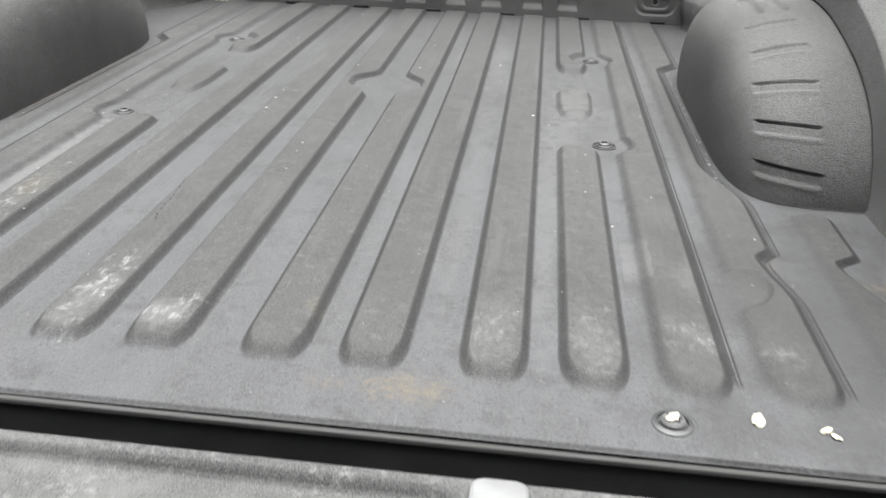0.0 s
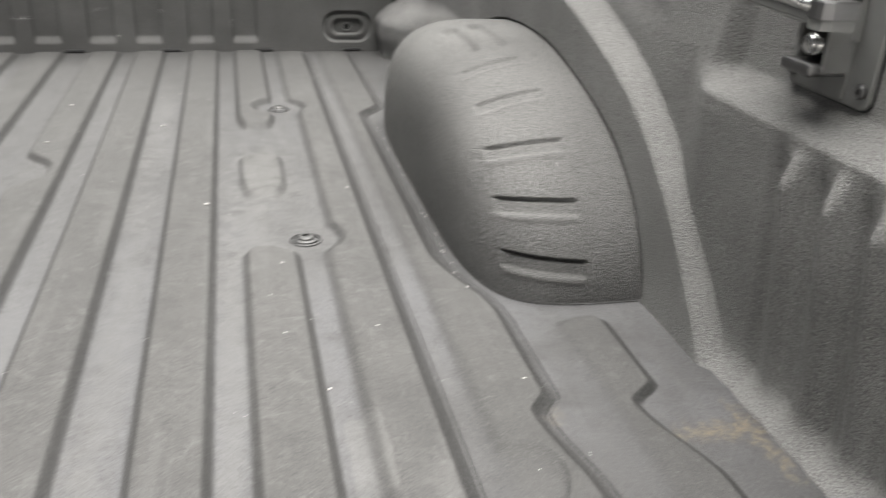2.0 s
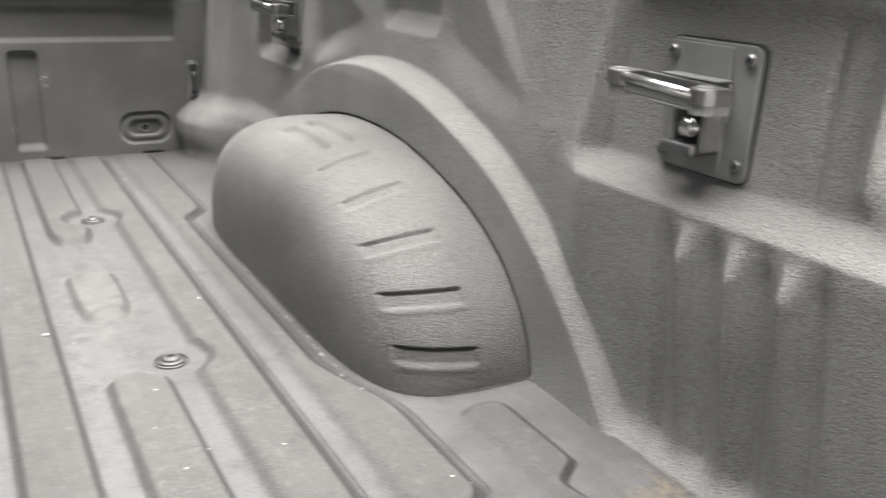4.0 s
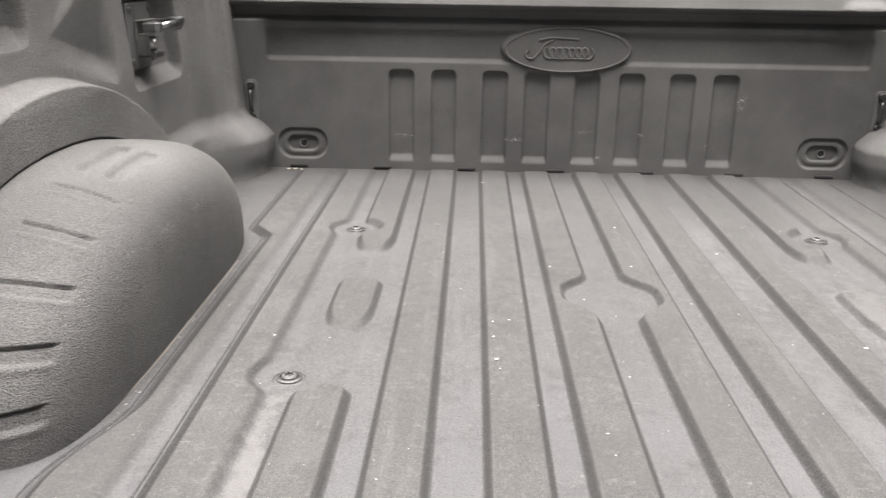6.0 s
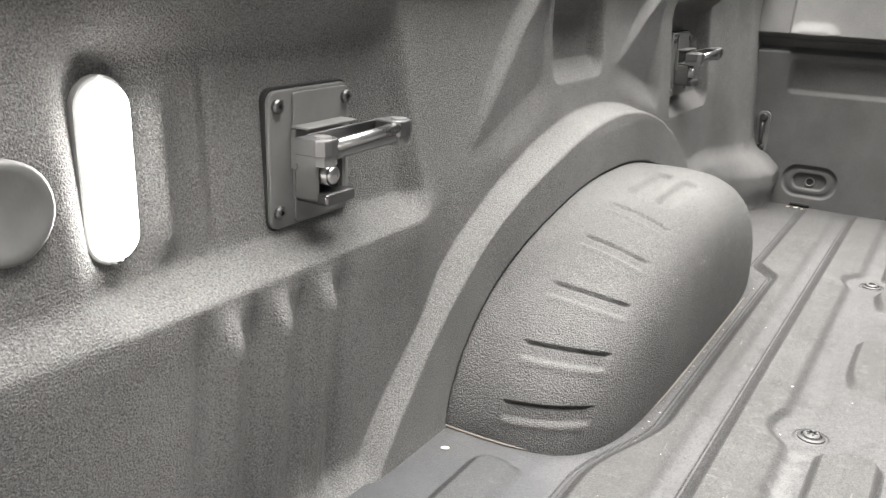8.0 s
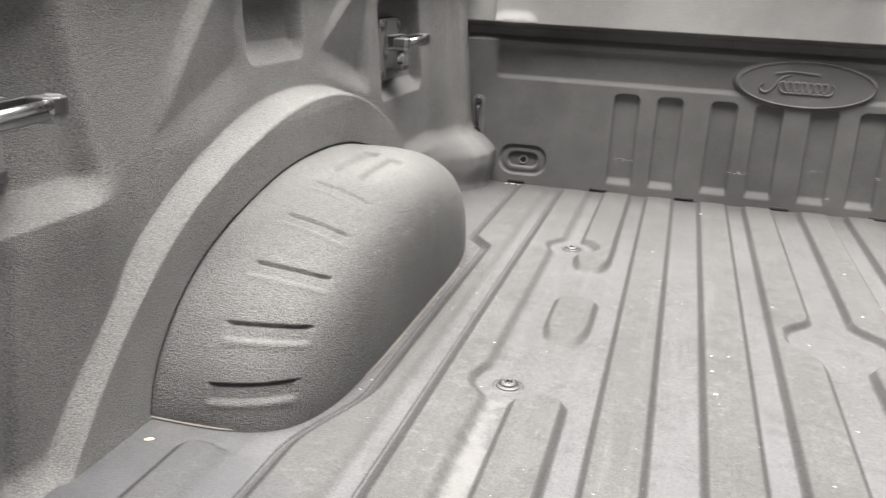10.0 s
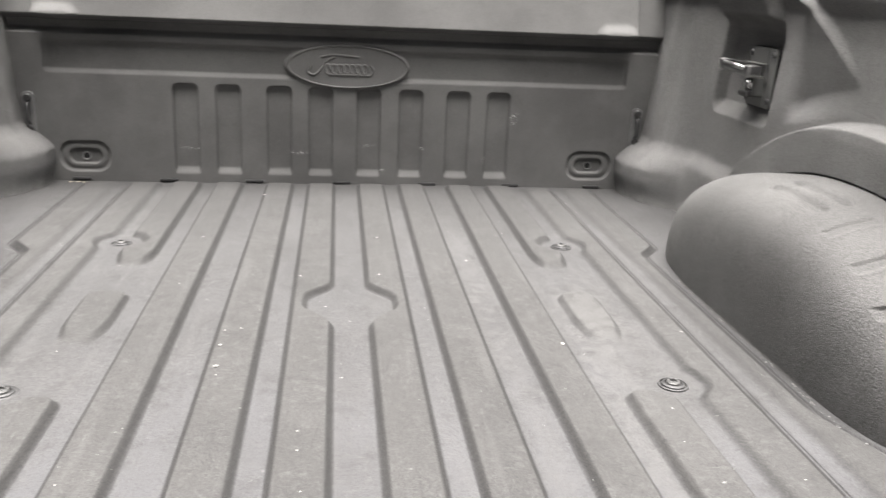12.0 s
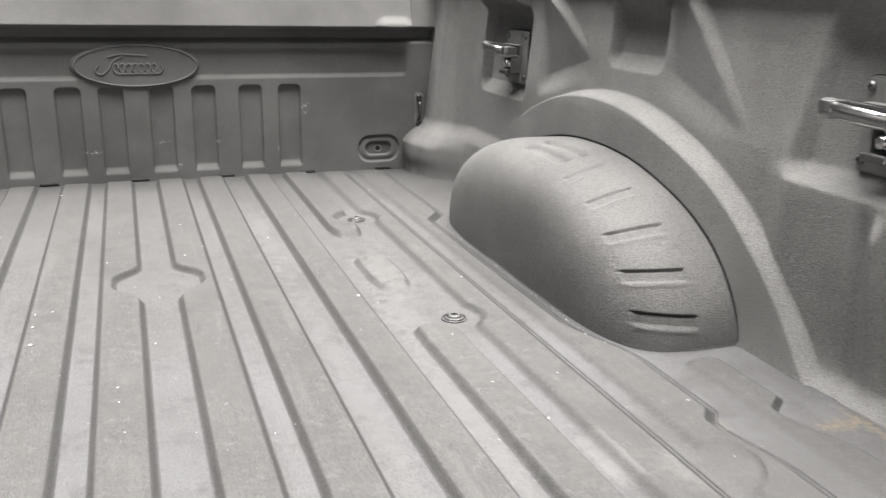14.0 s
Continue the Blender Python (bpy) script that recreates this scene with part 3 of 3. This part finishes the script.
# ---- wheel arches ----
def wheel_arch(name, side):
    """The rounded cover over a rear wheel, with pressed slots across its back."""
    th = np.linspace(0, math.pi, 640)
    ph = np.linspace(0, math.pi / 2, 110)
    T, P = np.meshgrid(th, ph, indexing="ij")
    c, s = np.cos(T), np.sin(T)
    rear = c > 0
    half = np.where(rear, 0.443 + 0.004 * (1 - np.abs(s)) ** 2, 0.462)
    # side view: a full, slightly squared arch, steeper at its foot than its rim
    q = 1.75 + 0.45 * smooth(0.05, 0.55, P)
    g = (np.abs(c) ** 2.2 + np.abs(s) ** q) ** (-1 / 2.0)
    v, w = c * g, s * g
    g2 = (np.abs(v) ** 2.2 + np.abs(w) ** q) ** (-1 / 1.95)
    v, w = v * g2, w * g2
    m = np.where(rear, 4.8 - 0.6 * np.abs(c), 4.8 - 2.2 * np.abs(c)) + 1.2 * np.abs(c) ** 2
    k1 = (np.cos(P) ** m + np.sin(P) ** m) ** (-1 / m)
    u, r = np.sin(P) * k1, np.cos(P) * k1
    y = 1.160 - v * half * r
    z = 0.2412 * np.maximum(w, 0) * r
    x = 0.836 + 0.03 * z - (0.207 + 0.10 * z) * u
    pts = np.stack([x, y, z], -1)
    du, dv = np.gradient(pts, axis=0), np.gradient(pts, axis=1)
    nrm = np.cross(du, dv)
    nrm /= np.linalg.norm(nrm, axis=-1, keepdims=True) + 1e-9
    out = pts - np.array([0.80, 1.160, 0.0])
    nrm *= np.sign((nrm * out).sum(-1, keepdims=True) + 1e-12)
    # slots: a sharp upper edge, a floor that runs out to a lip below
    press = np.zeros_like(x)
    step = np.linalg.norm(np.gradient(pts, axis=0), axis=-1)
    for tc, deep, skew, xc, reach in ((0.252, 0.0062, 0.46, 0.709, 0.047), (0.512, 0.0057, 0.20, 0.706, 0.047), (0.760, 0.0052, -0.22, 0.706, 0.047), (0.998, 0.0046, -0.60, 0.708, 0.044), (1.222, 0.0039, -0.70, 0.709, 0.043)):
        below = (tc - skew * (x - xc) - T) / (th[1] - th[0]) * step
        along = smooth(reach + 0.002, reach - 0.005, np.abs(x - xc))
        cut = smooth(-0.0012, 0.0012, below)
        press += 0.50 * deep * along * cut * (1 - smooth(0.0012, 0.0055, below))
        press += 0.60 * deep * along * cut * (1 - smooth(0.016, 0.023, below))
        press -= 0.0012 * along * np.exp(-((below - 0.025) / 0.004) ** 2)
    for x0, y0 in ((0.684, 1.055), (0.728, 1.066)):
        press += 0.0075 * smooth(0.003, -0.006, rounded(x, y, x0 - 0.003, x0 + 0.023, y0, y0 + 0.150, 0.013)) * (z > 0.15)
    pts = pts - nrm * press[..., None]
    pts[..., 0] *= side
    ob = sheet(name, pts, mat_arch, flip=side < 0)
    ob.location = (0, 0, -0.004)
    tagged(ob, "pebbled grey wheel arch with pressed slots, on the bed floor", "wheel arch", "wheel arches")
    return ob


arch_left = wheel_arch("wheel_arch", -1)
arch_right = wheel_arch("wheel_arch", 1)


def bead(arch, side, material, label, r=0.0016):
    """The thin line of sealer between a wheel arch and the floor."""
    pts = []
    for i in range(46):
        a = math.pi / 2 * i / 45 * 1.0
        m = 4.6
        k1 = (math.cos(a) ** m + math.sin(a) ** m) ** (-1 / m)
        pts.append((side * (0.836 - 0.2085 * math.sin(a) * k1), 1.160 - 0.4485 * math.cos(a) * k1, 0.0052))
    pts += [(side * 0.6275, y, 0.0052) for y in (1.22, 1.30, 1.38)]
    return tube("sealer_bead", pts, r, material, arch, order="POLY", label=label)


bead(arch_left, -1, mat_sealer, "thin pale tan line of sealer along the wheel arch")
bead(arch_right, 1, mat_arch, "thin grey line of sealer along the wheel arch", 0.0009)


# ---- floor bolts ----
def floor_bolt(x, y, z=0.0, size=0.88):
    b = thing("floor_bolt", "dark star-headed bolt with ringed washer in the bed floor", "bolt", "floor bolts", at=pose(x, y, z, 0, 0, 17 * x) @ Matrix.Scale(size, 4))
    part("washer", lathe([(0.0245, -0.002), (0.0240, 0.0014), (0.0215, 0.0020), (0.0205, -0.0015), (0.0190, -0.0015), (0.0182, 0.0030), (0.0140, 0.0042), (0.0134, 0.0010), (0.0120, 0.0030)]), mat_bolt, b)
    part("head", lathe([(0.0115, 0.001), (0.0110, 0.0060), (0.0090, 0.0082), (0.0060, 0.0082), (0.0052, 0.0050), (0.0010, 0.0048)], 20), mat_head, b)
    bm = bmesh.new()
    for i in range(6):
        a = math.pi / 3 * i
        rod(bm, (0.0062 * math.cos(a), 0.0062 * math.sin(a), 0.006), (0.0062 * math.cos(a), 0.0062 * math.sin(a), 0.0088), 0.0018, sides=8)
    part("star_socket", bm, mat_black, b)
    return b


for sx in (-1, 1):
    for by in BOLT_YS:
        floor_bolt(sx * BOLT_X, by)
    floor_bolt(sx * 0.469, 0.138, -0.001, 1.08)


# ---- tie-down cleats ----
def cleat(mirrored=False):
    """Plate with a bracket and a swivelling loop; local x points out of the wall, y along it, z up."""
    c = thing("tie_down_cleat", "dark plate with a bare metal tie-down cleat on the bed wall", "tie-down", "tie-down cleats")
    bm = prism(stadium(0.112, 0.124, 6, 0.80), -0.014, 0.005, 0.0015)
    p = part("plate", bm, mat_plate, c, "dark painted square plate")
    # thin black sheet added to draw the shaded gap round the plate
    bm = prism(stadium(0.115, 0.128, 6, 0.80), -0.014, 0.001, 0.0005)
    part("gasket", bm, mat_black, c, "thin black sheet that draws the gap round the plate").matrix_basis = pose(0, 0, 0, 90, 0, 90)
    p.matrix_basis = pose(0, 0, 0, 90, 0, 90)
    bm = prism(stadium(0.076, 0.118, 4, 0.9), 0.0045, 0.0075, 0.001)
    part("raised_panel", bm, mat_plate, c).matrix_basis = pose(0, 0.012, 0, 90, 0, 90)
    for sy, sz in ((-0.046, 0.049), (0.046, 0.049), (-0.046, -0.046), (0.046, -0.046)):
        s = part("screw", lathe([(0.0065, 0.0), (0.0065, 0.003), (0.005, 0.0045), (0.0025, 0.0045), (0.002, 0.002)], 14), mat_cast, c)
        s.matrix_basis = pose(0.0075 if sy > 0 else 0.005, sy, sz, 0, 90, 0)
    bm = bmesh.new()
    box(bm, (0.008, 0.005, 0.009), (0.006, 0.068, 0.036), 0.001)
    box(bm, (0.016, 0.006, 0.029), (0.020, 0.070, 0.0022), 0.0008)
    box(bm, (0.022, 0.005, 0.003), (0.034, 0.062, 0.0035), 0.0012)
    part("channel", bm, mat_plate, c, "folded dark metal channel")
    bm = bmesh.new()
    box(bm, (0.020, -0.024, -0.018), (0.024, 0.005, 0.036), 0.001)
    part("cheek", bm, mat_plate, c)
    bm = bmesh.new()
    box(bm, (0.020, 0.014, -0.018), (0.024, 0.005, 0.036), 0.001)
    part("cheek", bm, mat_plate, c)
    bm = bmesh.new()
    box(bm, (0.025, -0.004, -0.034), (0.038, 0.042, 0.011), 0.003)
    part("foot", bm, mat_cast, c, "cast metal foot of the cleat")
    bm = bmesh.new()
    rod(bm, (0.008, -0.008, -0.014), (0.036, -0.008, -0.014), 0.0098, sides=20)
    rod(bm, (0.036, -0.008, -0.014), (0.039, -0.008, -0.014), 0.0098, 0.0065, 20)
    part("lock_button", bm, mat_steel, c, "bright round lock button", True)
    for name, y, x0, x1, zc, w in (("near_lug", -0.041, 0.032, 0.064, 0.020, 0.027), ("far_lug", 0.056, 0.046, 0.074, 0.025, 0.027)):
        out = [(x0, -w / 2), (x1 - 0.009, -w / 2), (x1 - 0.002, -w / 2 + 0.004), (x1, -w / 2 + 0.010), (x1, w / 2 - 0.010), (x1 - 0.002, w / 2 - 0.004), (x1 - 0.009, w / 2), (x0, w / 2)]
        bm = prism([(px, py + y) for px, py in out], zc - 0.007, zc + 0.007, 0.0018)
        lug = part(name, bm, mat_cast, c, "cast metal end lug of the bar")
        bm = prism([(0.96 * px + 0.001, 0.90 * py + y) for px, py in out], zc - 0.016, zc - 0.0065, 0.0015)
        part("lower_block", bm, mat_plate, lug, "dark lower block of the lug")
        bm = bmesh.new()
        rod(bm, ((x0 + x1) / 2 + 0.004, y, zc + 0.006), ((x0 + x1) / 2 + 0.004, y, zc + 0.0085), 0.0085, 0.0072)
        part("pivot_pin", bm, mat_head, lug)
    bm = bmesh.new()
    rod(bm, (0.058, -0.036, 0.020), (0.068, 0.056, 0.026), 0.0052)
    part("bar", bm, mat_steel, c, "bright metal bar", True)
    bm = bmesh.new()
    box(bm, (0, 0, 0), (0.006, 0.092, 0.010), 0.002)
    part("web", bm, mat_plate, c, "dark web under the bar").matrix_basis = pose(0.062, 0.010, 0.015, 3, 0, -6)
    bm = bmesh.new()
    box(bm, (0, 0, 0), (0.0035, 0.100, 0.009), 0.001)
    part("back_rail", bm, mat_cast, c, "thin metal rail behind the bar").matrix_basis = pose(0.039, 0.010, 0.025, 2, 0, -5)
    if mirrored:
        flip = Matrix.Diagonal((1, -1, 1, 1))
        for ob in c.children_recursive:
            ob.data.transform(flip @ ob.matrix_basis)
            ob.data.flip_normals()
            ob.matrix_basis = Matrix.Identity(4)
    return c


first = cleat()
first.matrix_basis = pose(-0.875, 0.522, 0.359, 0, 0, 0)
copy_thing(first, pose(-0.874, 1.655, 0.360))
second = cleat(True)
second.matrix_basis = pose(0.875, 0.529, 0.360, 0, 0, 180)
copy_thing(second, pose(0.874, 1.655, 0.360, 0, 0, 180))


# ---- small tie loops on the bulkhead ----
def tie_loop(x):
    c = thing("tie_loop", "dark metal tie loop bolted to the bulkhead", "tie loop", "tie loops", at=pose(x, BULK, 0.170))
    bm = prism(stadium(0.030, 0.104, 6, 0.2), 0.0, 0.004, 0.0015)
    part("loop_plate", bm, mat_pale, c, "worn grey backing strip").matrix_basis = pose(0, 0, 0, 90, 0, 0)
    for dz in (-0.038, 0.038):
        part("loop_bolt", lathe([(0.0095, 0), (0.0095, 0.006), (0.007, 0.009), (0.003, 0.009)], 12), mat_bolt, c, "dark bolt head").matrix_basis = pose(0, -0.005, dz, 90, 0, 0)
    tube("loop_bar", [(0, -0.004, -0.026), (0, -0.015, -0.020), (0, -0.018, 0.0), (0, -0.015, 0.020), (0, -0.004, 0.026)], 0.0050, mat_bolt, c, label="dark bent bar")
    return c


tie_loop(-0.777)
tie_loop(0.773)


# ---- bed lamps ----
def bed_lamp(side):
    c = thing("bed_lamp", "lit white oval lamp let into the bed wall", "lamp", "bed lamps", at=pose(side * 0.8720, 0.298, 0.382, 0, 0, 0 if side < 0 else 180))
    part("bezel", prism(stadium(0.046, 0.136, 10, 0.0), 0.0, 0.006, 0.003), mat_plate, c, "black rim").matrix_basis = pose(0, 0, 0, 90, 0, 90)
    part("lens", prism(stadium(0.037, 0.126, 10, 0.0), 0.004, 0.014, 0.004), mat_lens, c, "glowing white lens").matrix_basis = pose(0, 0, 0, 90, 0, 90)
    return c


bed_lamp(-1)
bed_lamp(1)
for side in (-1, 1):
    c = thing("wall_plug", "round dark plug let into the bed wall", "plug", "wall plugs", at=pose(side * 0.857, 0.215, 0.372, 0, 90 if side < 0 else -90, 0))
    part("plug_cap", lathe([(0.034, -0.03), (0.034, 0.001), (0.031, 0.003), (0.026, 0.001), (0.002, 0.001)]), mat_plate, c, "", True)

# ---- the open tailgate ----
tg = thing("tailgate", "open tailgate with a worn grey sprayed inner panel", "tailgate")


def gate_height(x, y):
    z = -0.014 * np.ones_like(x)
    z -= 0.015 * smooth(0.002, -0.006, rounded(x, y, -0.74, 0.28, -0.42, 0.037, 0.03))
    z -= 0.015 * smooth(0.002, -0.006, rounded(x, y, 0.345, 0.74, -0.42, 0.037, 0.03))
    for cx in (-0.55, -0.30, -0.05, 0.20, 0.50):
        z += 0.006 * slab(np.hypot(x - cx, (y + 0.12) * 1.3), 0.06, 0.09, 0.012)
    z -= 0.010 * smooth(0.049, 0.055, y)
    return z


gx, gy = np.linspace(-0.80, 0.80, 400), np.linspace(-0.50, 0.055, 190)
GX, GY = np.meshgrid(gx, gy, indexing="ij")
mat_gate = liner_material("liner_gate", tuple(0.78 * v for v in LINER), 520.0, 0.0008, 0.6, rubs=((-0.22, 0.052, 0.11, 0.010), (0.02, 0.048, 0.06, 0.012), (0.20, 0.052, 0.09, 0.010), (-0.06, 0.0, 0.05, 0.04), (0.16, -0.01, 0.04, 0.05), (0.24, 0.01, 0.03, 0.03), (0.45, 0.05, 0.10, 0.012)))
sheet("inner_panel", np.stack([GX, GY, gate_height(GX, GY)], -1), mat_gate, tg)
bm = bmesh.new()
box(bm, (0, -0.222, -0.085), (1.60, 0.552, 0.070), 0.004)
part("gate_body", bm, mat_body, tg, "dark painted shell")
bm = prism(stadium(0.052, 0.044, 6, 0.4), -0.016, -0.006, 0.004)
part("bumper_pad", bm, mat_pale, tg, "pale worn rubber pad").matrix_basis = pose(0.3125, 0.024, 0, 0, 0, 0)
bm = bmesh.new()
rod(bm, (-0.80, 0.072, -0.075), (0.80, 0.072, -0.075), 0.012)
part("hinge_rod", bm, mat_black, tg)

# ---- cab, ground ----
cab = thing("cab_back", "dark painted rear wall of the truck cab with its window", "truck cab")
bm = bmesh.new()
box(bm, (0, 2.34, 0.42), (1.86, 0.08, 1.56), 0.05, 4)
part("cab_panel", bm, mat_body, cab)
bm = prism(stadium(1.30, 0.38, 8, 0.6), 0.0, 0.008, 0.003)
part("rear_window", bm, mat_glass, cab, "dark rear window").matrix_basis = pose(0, 2.304, 0.90, 90, 0, 0)
bm = bmesh.new()
bmesh.ops.create_grid(bm, x_segments=2, y_segments=2, size=60.0, matrix=Matrix.Translation((0, 0, -0.95)))
tagged(link("ground", bm, mat_ground), "pale concrete ground under the truck", "ground", kind="structure")

# ---- crumbs and chips ----
rng = random.Random(4)


def chip(x, y, size, label):
    bm = bmesh.new()
    bmesh.ops.create_icosphere(bm, subdivisions=2, radius=1.0)
    for v in bm.verts:
        n = noise.noise(v.co * 1.7 + Vector((x * 40, y * 40, 0)))
        v.co = v.co * (1 + 0.55 * n)
        v.co.x *= size
        v.co.y *= size * 0.55
        v.co.z *= size * 0.22
    ob = link("wood_chip", bm, mat_chip)
    ob.matrix_world = pose(x, y, float(floor_height(np.array(x), np.array(y))) + 0.002, 0, 0, 360 * rng.random())
    return tagged(ob, label, "chip", "chips on the floor")


chip(0.551, 0.156, 0.0105, "pale wood chip lying on the grey bed floor")
chip(0.613, 0.150, 0.0065, "small pale wood chip on the grey bed floor")
chip(0.619, 0.141, 0.0055, "small pale wood chip on the grey bed floor")
b = chip(0.468, 0.138, 0.0095, "pale wood chip stuck in the rear floor bolt")
b.location.z = 0.0085

def flake(x, y, w, h, label, material, category):
    """A flat torn flake."""
    n = 9
    outline = [(w * math.cos(6.283 * i / n) * rng.uniform(0.7, 1.1), h * math.sin(6.283 * i / n) * rng.uniform(0.7, 1.1)) for i in range(n)]
    ob = link("flake", prism(outline, 0.0, 0.0012, 0.0004), material)
    ob.matrix_world = pose(x, y, float(floor_height(np.array(x), np.array(y))) + 0.0006, 0, 0, 30)
    return tagged(ob, label, category, "flakes on the floor")


for x, y, w in ((-0.189, 1.060, 0.0028), (-0.186, 0.990, 0.0034), (-0.189, 1.113, 0.0018), (-0.087, 1.360, 0.0022), (0.053, 1.371, 0.0024), (0.060, 1.600, 0.0030), (0.317, 1.061, 0.0040), (0.440, 0.587, 0.0020), (0.231, 1.490, 0.0024), (-0.197, 1.950, 0.0030)):
    flake(x, y, w, 0.7 * w, "white paint flake on the grey bed floor", mat_crumb, "flake")
for x, y, w in ((-0.688, 2.098, 0.0050), (-0.671, 2.101, 0.0065), (-0.655, 2.096, 0.0040)):
    flake(x, y, w, 0.6 * w, "tan flake lying at the foot of the bulkhead", mat_chip, "flake")
flake(-0.800, 0.668, 0.0060, 0.0035, "white paint flake at the foot of the wheel arch", mat_chip, "flake")
for i in range(10):
    flake(-0.180 - 0.0019 * i + rng.uniform(-0.002, 0.002), 0.469 + 0.0165 * i + rng.uniform(-0.004, 0.004), 0.0011, rng.uniform(0.0018, 0.0045), "small dark scuff flake on a floor rib", mat_black, "flake")

for i in range(9):
    y = rng.uniform(0.74, 1.40)
    flake(0.6235 - 0.004 * rng.random(), y, rng.uniform(0.0006, 0.0014), rng.uniform(0.0006, 0.0016), "tiny white flake along the foot of the wheel arch", mat_crumb, "flake")

verts, faces = [], []
for i in range(330):
    x, y = rng.uniform(-0.66, 0.66), rng.uniform(0.12, 2.10)
    if i >= 230:
        # along the foot of the wheel arches
        x, y = (0.6255 - 0.006 * rng.random() ** 2) * (1 if i % 3 else -1), rng.uniform(0.80, 1.48)
    elif abs(x) > 0.6 and 0.7 < y < 1.6:
        continue
    z = float(floor_height(np.array(x), np.array(y)))
    r = 0.0004 + 0.0009 * rng.random() ** 5
    a = rng.uniform(0, 6.28)
    n0 = len(verts)
    for j in range(5):
        rr = r * rng.uniform(0.6, 1.4)
        verts.append((x + rr * math.cos(a + 1.2566 * j) * 1.6, y + rr * math.sin(a + 1.2566 * j), z + 0.0004))
    verts.append((x, y, z + 0.0007 + 0.5 * r))
    faces += [(n0 + j, n0 + (j + 1) % 5, n0 + 5) for j in range(5)]
me = bpy.data.meshes.new("crumbs")
me.from_pydata(verts, [], faces)
me.materials.append(mat_crumb)
tagged(new("crumbs", me), "scattered pale crumbs and flakes on the bed floor", "crumbs", kind="stuff")
